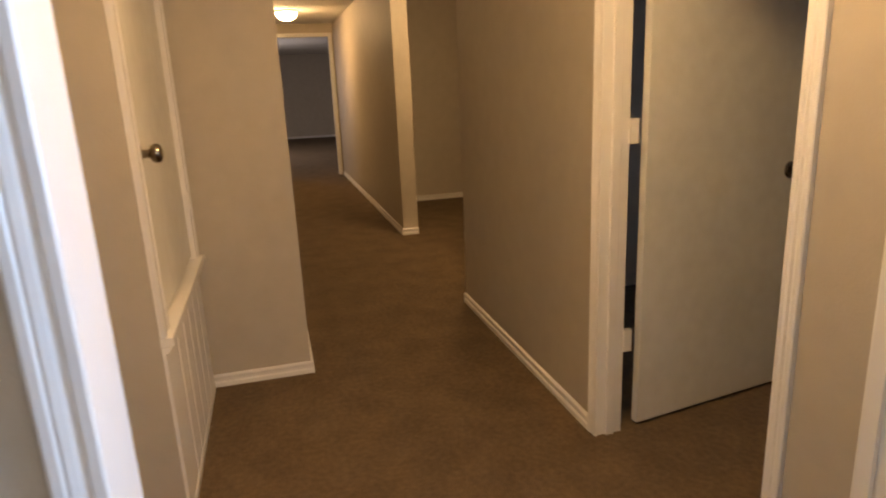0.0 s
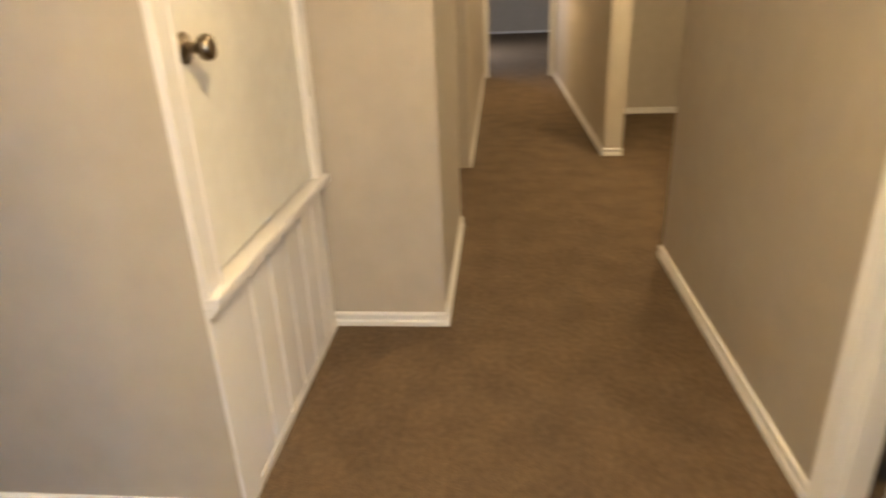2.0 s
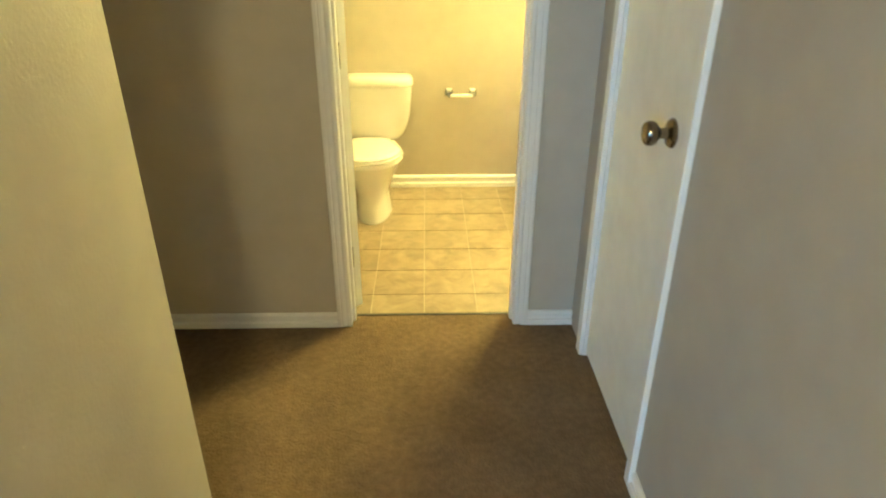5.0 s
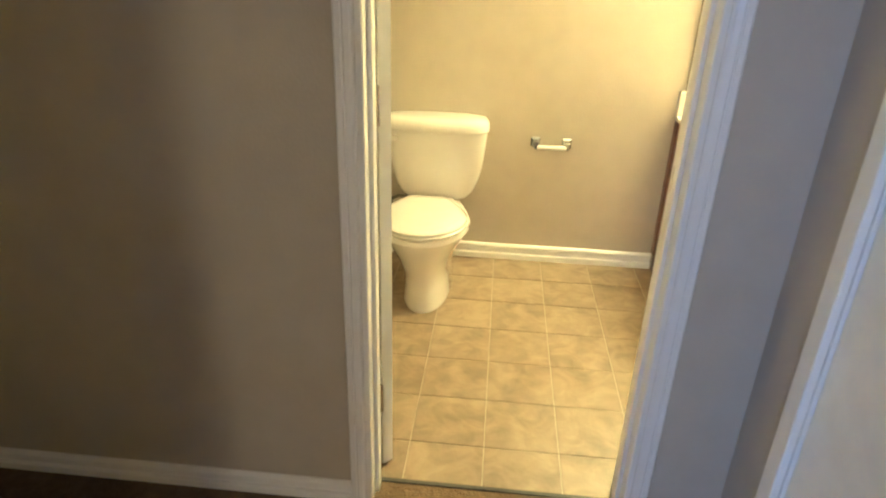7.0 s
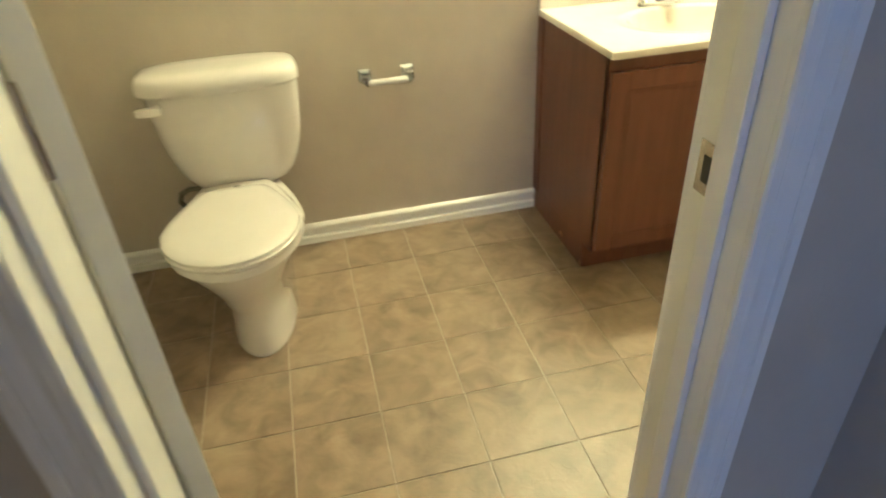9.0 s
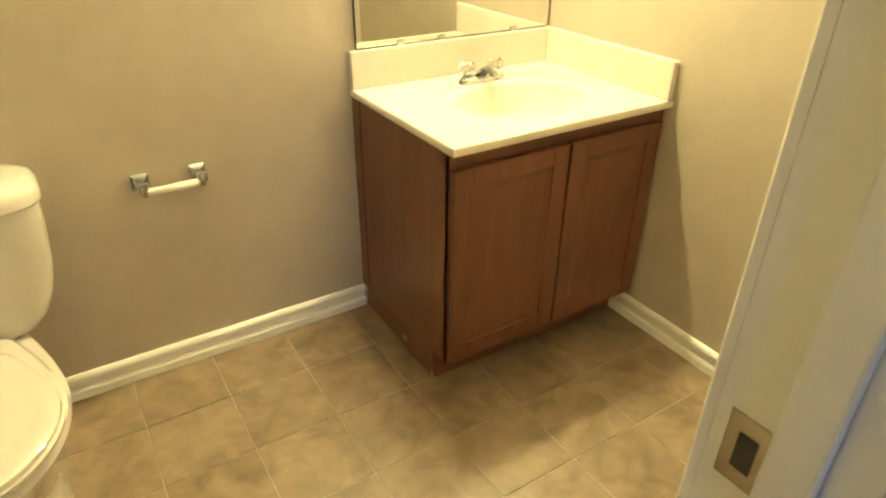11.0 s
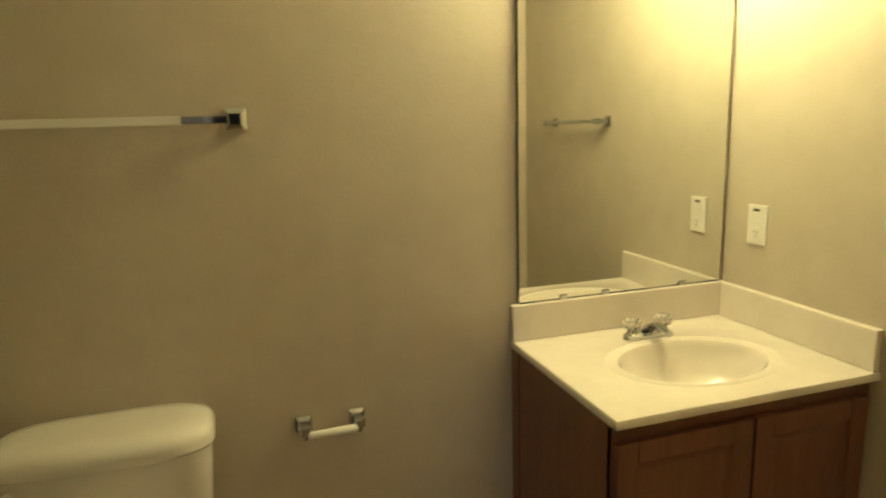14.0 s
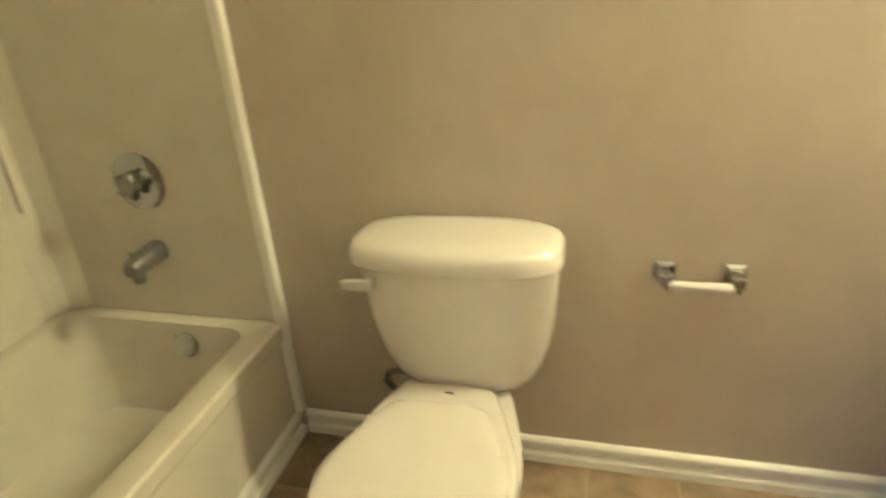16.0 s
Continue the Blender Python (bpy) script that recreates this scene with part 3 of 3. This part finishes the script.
for dx in (-0.051, 0.051):
    h = part("handle_stem", lathe(bmesh.new(), [(0.015, 0.017), (0.013, 0.028), (0.009, 0.030), (0.001, 0.030)], Matrix.Translation((dx, 0, 0)), 16), CHROME, fau, smooth=True)
    lob = [[(dx + 1.12 * r * (1 + 0.09 * math.cos(8 * t)) * math.cos(t), 1.12 * r * (1 + 0.09 * math.cos(8 * t)) * math.sin(t), z) for t in [2 * math.pi * i / 48 for i in range(48)]] for r, z in ((0.012, 0.0305), (0.020, 0.034), (0.022, 0.044), (0.021, 0.056), (0.014, 0.061), (0.004, 0.0615))]
    part("handle", rings(bmesh.new(), lob), ACRYLIC, fau, "clear fluted acrylic handle", smooth=True)

# mirror
mir = thing("mirror", pose(0, 0, 0), "large frameless wall mirror above the vanity", "mirror")
part("glass", boxes((0.7105, 1.4005, YB - 0.0105, YB - 0.0065, 0.862, 1.80)), MIRROR, mir)
part("edge", boxes((0.7090, 0.7103, YB - 0.0102, YB - 0.0005, 0.860, 1.80), (1.4007, 1.4020, YB - 0.0102, YB - 0.0005, 0.860, 1.80), (0.7103, 1.4007, YB - 0.0102, YB - 0.0005, 0.8580, 0.8618), (0.7105, 1.4005, YB - 0.0063, YB - 0.0005, 0.862, 1.80)), EDGE, mir, "dark worn mirror edge")
for x in (0.85, 0.99, 1.26):
    part("clip", boxes((x - 0.012, x + 0.012, YB - 0.0145, YB - 0.0107, 0.8578, 0.872), bevel=0.0015), CHROME, mir)

# switch and outlet plate
plate = thing("outlet_plate", pose(XR, 1.4605, 1.0535, 0, 0, -90), "white switch and outlet plate on the wall", "outlet")
part("plate", boxes((-0.035, 0.035, -0.006, -0.0003, -0.058, 0.058), bevel=0.002), PLASTIC, plate)
part("switch", boxes((-0.016, 0.016, -0.0085, -0.0062, 0.006, 0.036), bevel=0.001), PLASTIC, plate)
part("switch_lever", boxes((-0.012, 0.012, -0.0095, -0.0087, 0.040, 0.047)), DARK, plate, "dark rocker slot")
sk = part("socket", boxes((-0.016, 0.016, -0.0080, -0.0062, -0.040, -0.008), bevel=0.001), PLASTIC, plate)
# slots are not cut in: dark boxes carry their shade as colour
part("slot", boxes((-0.007, -0.005, -0.0084, -0.0081, -0.026, -0.018), (0.005, 0.007, -0.0084, -0.0081, -0.026, -0.018), (-0.002, 0.002, -0.0084, -0.0081, -0.036, -0.032)), DARK, sk)
for z in (-0.050, 0.052):
    part("screw", lathe(bmesh.new(), [(0.001, 0), (0.003, 0), (0.003, 0.0008), (0.001, 0.0008)], Matrix.Translation((0, -0.0061, z)) @ Matrix.Rotation(radians(90), 4, "X"), 10), PLASTIC, plate)


def post(parent, x, reach, s=0.030, drop=0.0):
    """A square stepped chrome post on a wall at local y = 0, reaching to -y."""
    loops = []
    for h, d in ((s, 0.0005), (s, 0.005), (s * 0.72, 0.011), (s * 0.50, 0.013), (s * 0.46, reach - 0.012), (s * 0.62, reach - 0.008), (s * 0.62, reach + 0.006), (s * 0.5, reach + 0.008)):
        loops.append([(x + a * h, -d, drop + b * h) for a, b in ((-1, -1), (1, -1), (1, 1), (-1, 1))])
    return part("post", rings(bmesh.new(), loops), CHROME, parent)


def towel_bar(m, length, label, group="", size=0.026):
    t = thing("towel_bar", m, label, "towel bar", group)
    for x in (0, -length):
        post(t, x, 0.055, size)
    part("bar", boxes((-length + 0.012, -0.012, -0.0605, -0.0445, -0.008, 0.008), bevel=0.001), CHROME, t)
    return t


tb = towel_bar(pose(-0.018, YB, 1.393), 0.61, "chrome square towel bar on the wall above the toilet", "towel bars")
# white box round the bar, all but its right end
part("white_length", boxes((-0.596, -0.115, -0.0618, -0.0432, -0.0093, 0.0093), bevel=0.001), PLASTIC, tb, "white length of the bar")
towel_bar(pose(XR, 0.44, 1.365, 0, 0, -90), 0.457, "chrome square towel bar on the wall beside the vanity", "towel bars", 0.021)

tp = thing("toilet_paper_holder", pose(0.158, YB, 0.607), "empty chrome toilet paper holder with white roller", "paper holder")
for x in (-0.071, 0.071):
    post(tp, x, 0.048, 0.0215, -0.010)
    part("arm", boxes((x - 0.006, x + 0.006, -0.062, -0.046, -0.030, 0.002), bevel=0.002), CHROME, tp)
part("roller", lathe(bmesh.new(), [(0.004, -0.065), (0.008, -0.062), (0.0095, -0.058), (0.0095, -0.002), (0.0105, 0.0), (0.0105, 0.058), (0.008, 0.062), (0.004, 0.065)], Matrix.Translation((0, -0.054, -0.021)) @ Matrix.Rotation(radians(90), 4, "Y"), 16), PLASTIC, tp, "white spring roller", smooth=True)

# ---- toilet ----
TX = -0.356
wc = thing("toilet", pose(TX, 0, 0), "white porcelain toilet with its lid shut", "toilet")
tank = bmesh.new()
rows = []
for z, a, d0, p in ((0.352, 0.104, 1.425, 3.0), (0.355, 0.126, 1.410, 3.2), (0.368, 0.147, 1.402, 3.4), (0.398, 0.168, 1.396, 3.6), (0.44, 0.184, 1.391, 3.8), (0.48, 0.195, 1.388, 3.9), (0.53, 0.204, 1.384, 4.0), (0.58, 0.208, 1.382, 4.2), (0.63, 0.213, 1.380, 4.4), (0.668, 0.215, 1.380, 4.4)):
    y1 = 1.580
    rows.append(oval(0.008, (d0 + y1) / 2, z, a + 0.005, (y1 - d0) / 2, p, 64))
rings(tank, rows)
part("tank", tank, PORCELAIN, wc, smooth=True)
lid = []
for z, g, p in ((0.667, -0.004, 4.4), (0.668, 0.008, 4.4), (0.674, 0.013, 4.4), (0.690, 0.0135, 4.2), (0.706, 0.010, 4.0), (0.717, 0.001, 3.8), (0.723, -0.016, 3.6), (0.726, -0.045, 3.4), (0.7265, -0.085, 3.0)):
    lid.append(oval(0, 1.478, z, 0.221 + g, 0.101 + g * 0.9, p * 0.80, 64))
part("tank_lid", rings(bmesh.new(), lid), PORCELAIN, wc, smooth=True)
lev = bmesh.new()
lathe(lev, [(0.001, 0), (0.013, 0), (0.013, 0.008), (0.009, 0.012), (0.001, 0.012)], Matrix.Translation((-0.170, 1.3825, 0.640)) @ Matrix.Rotation(radians(90), 4, "X"), 16)
rings(lev, [[(x, y + dy, 0.640 + dz * h) for dy, dz in ((-0.006, -1), (0.006, -1), (0.006, 1), (-0.006, 1))] for x, y, h in ((-0.160, 1.368, 0.011), (-0.185, 1.366, 0.012), (-0.215, 1.366, 0.010), (-0.226, 1.366, 0.007))])
part("flush_lever", lev, PORCELAIN, wc, "white flush lever", smooth=True)


def egg(z, w, y0, y1, back, dx=0.0, side=14, across=8, front=34):
    """Plan of a round bowl: half ellipse in front, sides drawn in to a square back at y1."""
    ym = y0 + 0.47 * (y1 - y0)
    flank = [(w + (back - w) * u ** 1.45, ym + (y1 - ym) * u) for u in [k / side for k in range(side)]]
    out = [(x, y, z) for x, y in flank]
    out += [(back * (1 - 2 * k / across), y1 - 0.006 * abs(1 - 2 * k / across) ** 4, z) for k in range(across + 1)]
    out += [(-x, y, z) for x, y in reversed(flank)]
    out += [(-w * math.cos(math.pi * k / front), ym - (ym - y0) * math.sin(math.pi * k / front), z) for k in range(1, front)]
    return [(x + dx, y, h) for x, y, h in out]


bowl = []
for z, w, y0, y1, bk in ((0.0, 0.105, 1.00, 1.52, 0.10), (0.02, 0.108, 0.995, 1.52, 0.10), (0.08, 0.098, 1.02, 1.51, 0.095), (0.16, 0.105, 1.00, 1.50, 0.095), (0.24, 0.135, 0.955, 1.50, 0.10), (0.31, 0.170, 0.912, 1.50, 0.10), (0.345, 0.186, 0.892, 1.50, 0.098), (0.3505, 0.188, 0.890, 1.50, 0.098), (0.351, 0.188, 0.890, 1.412, 0.098), (0.370, 0.185, 0.893, 1.404, 0.096), (0.378, 0.174, 0.906, 1.396, 0.091)):
    bowl.append(egg(z, w, y0, y1, bk, -0.008 * min(1.0, z / 0.3)))
part("bowl", rings(bmesh.new(), bowl), PORCELAIN, wc, smooth=True)
seat = [egg(z, 0.182 + g, 0.885 - g, 1.302, 0.097 + g, -0.010) for z, g in ((0.379, -0.004), (0.381, 0.0), (0.389, 0.001), (0.393, -0.003))]
part("seat", rings(bmesh.new(), seat), PORCELAIN, wc, smooth=True)
cover = [egg(z, 0.181 + g, 0.886 - g, 1.300 + g * 0.3, 0.096 + g, -0.011) for z, g in ((0.3935, -0.003), (0.396, 0.0), (0.404, -0.001), (0.409, -0.008), (0.4115, -0.030), (0.4125, -0.08))]
part("seat_cover", rings(bmesh.new(), cover), PORCELAIN, wc, smooth=True)
part("maker_mark", boxes((-0.018, 0.002, 1.364, 1.370, 0.3781, 0.3795)), STEEL, wc, "small dark mark on the cover")
hose = thing("supply_hose", pose(0, 0, 0), "dark braided supply hose looping below the tank", "hose")
part("hose", tube(bmesh.new(), [(TX - 0.105, 1.47, 0.375), (TX - 0.110, 1.47, 0.355), (TX - 0.135, 1.475, 0.338), (TX - 0.170, 1.485, 0.336), (TX - 0.200, 1.495, 0.318), (TX - 0.212, 1.50, 0.290), (TX - 0.195, 1.51, 0.255), (TX - 0.165, 1.52, 0.225), (TX - 0.16, 1.535, 0.19), (TX - 0.16, 1.545, 0.165)], 0.0085), STEEL, hose, smooth=True)
part("stop_valve", lathe(bmesh.new(), [(0.001, 0), (0.024, 0), (0.024, 0.004), (0.009, 0.006), (0.009, 0.045), (0.014, 0.047), (0.014, 0.066), (0.001, 0.066)], Matrix.Translation((TX - 0.16, 1.5975, 0.165)) @ Matrix.Rotation(radians(90), 4, "X"), 16), CHROME, hose, smooth=True)

# ---- tub ----
X1, X2, Y1, Y2, ZR = -0.885, -1.608, 0.112, 1.5965, 0.385
tub = thing("bathtub", pose(0, 0, 0), "white acrylic bathtub with square apron", "bathtub")


def rrect(z, dx0, dx1, dy0, dy1, r, n=8):
    """Rounded rectangle set in from the tub's outline by each margin."""
    xa, xb, ya, yb = X2 + dx0, X1 - dx1, Y1 + dy0, Y2 - dy1
    out = []
    for px, py, a0 in ((xb - r, yb - r, 0), (xa + r, yb - r, 90), (xa + r, ya + r, 180), (xb - r, ya + r, 270)):
        for k in range(n):
            a = radians(a0 + 90 * k / (n - 1))
            out.append((px + r * math.cos(a), py + r * math.sin(a), z))
    return out


prof = [rrect(0.0, 0, 0.012, 0, 0, 0.004), rrect(ZR - 0.06, 0, 0.012, 0, 0, 0.004), rrect(ZR - 0.045, 0, 0.0, 0, 0, 0.004), rrect(ZR - 0.006, 0, 0.0, 0, 0, 0.006), rrect(ZR, 0.004, 0.006, 0.004, 0.004, 0.008),
        rrect(ZR, 0.050, 0.074, 0.05, 0.05, 0.06), rrect(ZR - 0.006, 0.058, 0.082, 0.058, 0.058, 0.06), rrect(ZR - 0.05, 0.066, 0.092, 0.075, 0.066, 0.07), rrect(0.20, 0.085, 0.115, 0.16, 0.085, 0.09), rrect(0.10, 0.105, 0.135, 0.25, 0.110, 0.10), rrect(0.075, 0.15, 0.18, 0.30, 0.16, 0.09)]
part("tub_shell", rings(bmesh.new(), prof, cap0=False), FIBRE, tub, smooth=True)
part("overflow_plate", lathe(bmesh.new(), [(0.001, 0.0), (0.038, 0.0), (0.038, 0.004), (0.032, 0.010), (0.010, 0.012), (0.001, 0.012)], Matrix.Translation((-1.168, 1.524, 0.322)) @ Matrix.Rotation(radians(82), 4, "X")), CHROME, tub, "round chrome overflow plate", smooth=True)
part("tub_drain", lathe(bmesh.new(), [(0.001, 0), (0.030, 0), (0.030, 0.003), (0.001, 0.004)], Matrix.Translation((-1.2, 1.30, 0.0755))), CHROME, tub, smooth=True)
part("apron_trim", strip(bmesh.new(), [(w * 0.98, d) for w, d in BASE], (X1 - 0.0115, Y1, 0), (X1 - 0.0115, Y2 - 0.015, 0), (1, 0, 0), (0, 0, 1)), TRIM, tub, "white moulded trim along the tub's foot")

sur = thing("tub_surround", pose(0, 0, 0), "white moulded shower wall panels round the tub", "shower wall", kind="structure")
ZT = 1.92
part("end_panel", boxes((-1.585, -0.905, 1.576, 1.5975, ZR + 0.002, ZT), bevel=0.004), FIBRE, sur)
part("back_panel", boxes((-1.6095, -1.585, 0.135, 1.5975, ZR + 0.002, ZT), bevel=0.004), FIBRE, sur)
part("near_panel", boxes((-1.585, -0.905, 0.1105, 0.134, ZR + 0.002, ZT), bevel=0.004), FIBRE, sur)
part("corner_column", rings(bmesh.new(), [[(-1.586, 1.577, z), (-1.50, 1.577, z), (-1.525, 1.562, z), (-1.555, 1.545, z), (-1.572, 1.515, z), (-1.586, 1.48, z)] for z in (ZR + 0.003, ZT)]), FIBRE, sur)
part("soap_panel", boxes((-1.590, -1.572, 1.18, 1.43, 0.70, 1.02), bevel=0.008), FIBRE, sur, "raised moulded soap shelf panel")
part("shelf", boxes((-1.590, -1.535, 0.55, 1.15, 0.66, 0.69), bevel=0.008), FIBRE, sur)
# raised rib in place of a sunk slot; its dim side gives the slot's shade line
part("slot_shade_rib", boxes((-1.578, -1.552, 1.512, 1.526, 0.71, 0.96), bevel=0.005), FIBRE, sur)
part("edge_strip", boxes((-0.905, -0.874, 1.568, 1.5978, 0.0818, ZT + 0.01), bevel=0.008), TRIM, sur, "white vertical edge strip")
part("edge_strip", boxes((-0.905, -0.872, 0.1102, 0.136, 0.0818, ZT + 0.01), bevel=0.008), TRIM, sur)

val = thing("shower_valve", pose(-1.215, 1.576, 0.785), "round chrome shower valve plate with lever knob", "shower valve")
rx = Matrix.Rotation(radians(90), 4, "X")
part("escutcheon", lathe(bmesh.new(), [(0.001, 0), (0.078, 0), (0.078, 0.003), (0.070, 0.008), (0.045, 0.012), (0.032, 0.013), (0.001, 0.013)], rx, 40), CHROME, val, smooth=True)
lob = [[(r * (1 + 0.16 * math.cos(5 * a)) * math.cos(a), -y, r * (1 + 0.16 * math.cos(5 * a)) * math.sin(a)) for a in [2 * math.pi * i / 50 for i in range(50)]] for r, y in ((0.020, 0.0135), (0.024, 0.020), (0.034, 0.030), (0.035, 0.042), (0.028, 0.050), (0.010, 0.053))]
part("knob", rings(bmesh.new(), lob), SHADEDCHROME, val, "dark lobed chrome knob", smooth=True)
hb_ = bmesh.new()
rings(hb_, [[(x, y + a, z + b) for a, b in ((-0.006, -w), (0.006, -w), (0.006, w), (-0.006, w))] for x, y, z, w in ((0.005, -0.040, 0.004, 0.012), (-0.030, -0.042, -0.008, 0.010), (-0.062, -0.046, -0.020, 0.009))])
part("lever", hb_, CHROME, val, smooth=True)
spt = thing("tub_spout", pose(-1.215, 1.576, 0.590), "grey metal tub spout", "tub spout")
secs = [(0.0005, 0.0, 0.028, 0.028), (0.010, 0.0, 0.029, 0.029), (0.05, -0.001, 0.027, 0.027), (0.090, -0.003, 0.026, 0.025), (0.110, -0.006, 0.025, 0.022), (0.118, -0.009, 0.020, 0.017)]
part("spout_body", rings(bmesh.new(), [[(a * math.copysign(abs(math.cos(t)) ** 0.7, math.cos(t)), -y, z + b * math.copysign(abs(math.sin(t)) ** 0.7, math.sin(t))) for t in [2 * math.pi * i / 28 for i in range(28)]] for y, z, a, b in secs]), SPOUT, spt, smooth=True)
part("outlet", lathe(bmesh.new(), [(0.001, -0.050), (0.015, -0.050), (0.017, -0.046), (0.018, -0.024)], Matrix.Translation((0, -0.094, 0)), 18), SPOUT, spt, "downturned grey outlet", smooth=True)
part("diverter", lathe(bmesh.new(), [(0.004, 0.018), (0.004, 0.028), (0.007, 0.030), (0.007, 0.035), (0.001, 0.037)], Matrix.Translation((0, -0.098, 0)), 12), SPOUT, spt, smooth=True)

# ---- vinyl floor, tile by tile ----
vf = solid("floor_bath", boxes((-0.90, 1.45, 0.075, 1.62, -0.05, -0.0022)), GROUT, "tan mottled vinyl floor in a square tile pattern", "floor", "structure")
part("threshold", boxes((-0.357, 0.30, 0.068, 0.082, -0.002, 0.0035), bevel=0.0012), DARK, vf, "thin carpet edge at the doorway")
TS, GX, GY = 0.2265, 0.163, 0.695
cache = {}
for i in range(-5, 7):
    for j in range(-3, 5):
        x0, x1 = max(GX + i * TS, -0.895), min(GX + (i + 1) * TS, 1.42)
        y0, y1 = max(GY + j * TS, 0.0835), min(GY + (j + 1) * TS, 1.60)
        if x1 - x0 < 0.012 or y1 - y0 < 0.012:
            continue
        w, h = round(x1 - x0, 4), round(y1 - y0, 4)
        if (w, h) not in cache:
            cache[w, h] = mesh("tile", box(bmesh.new(), 0.0016, w - 0.0016, 0.0016, h - 0.0016, -0.0021, 0.0, bevel=0.0012), VINYL)
        t = new("tile", cache[w, h])
        t.location, t.parent = (x0, y0, 0), vf
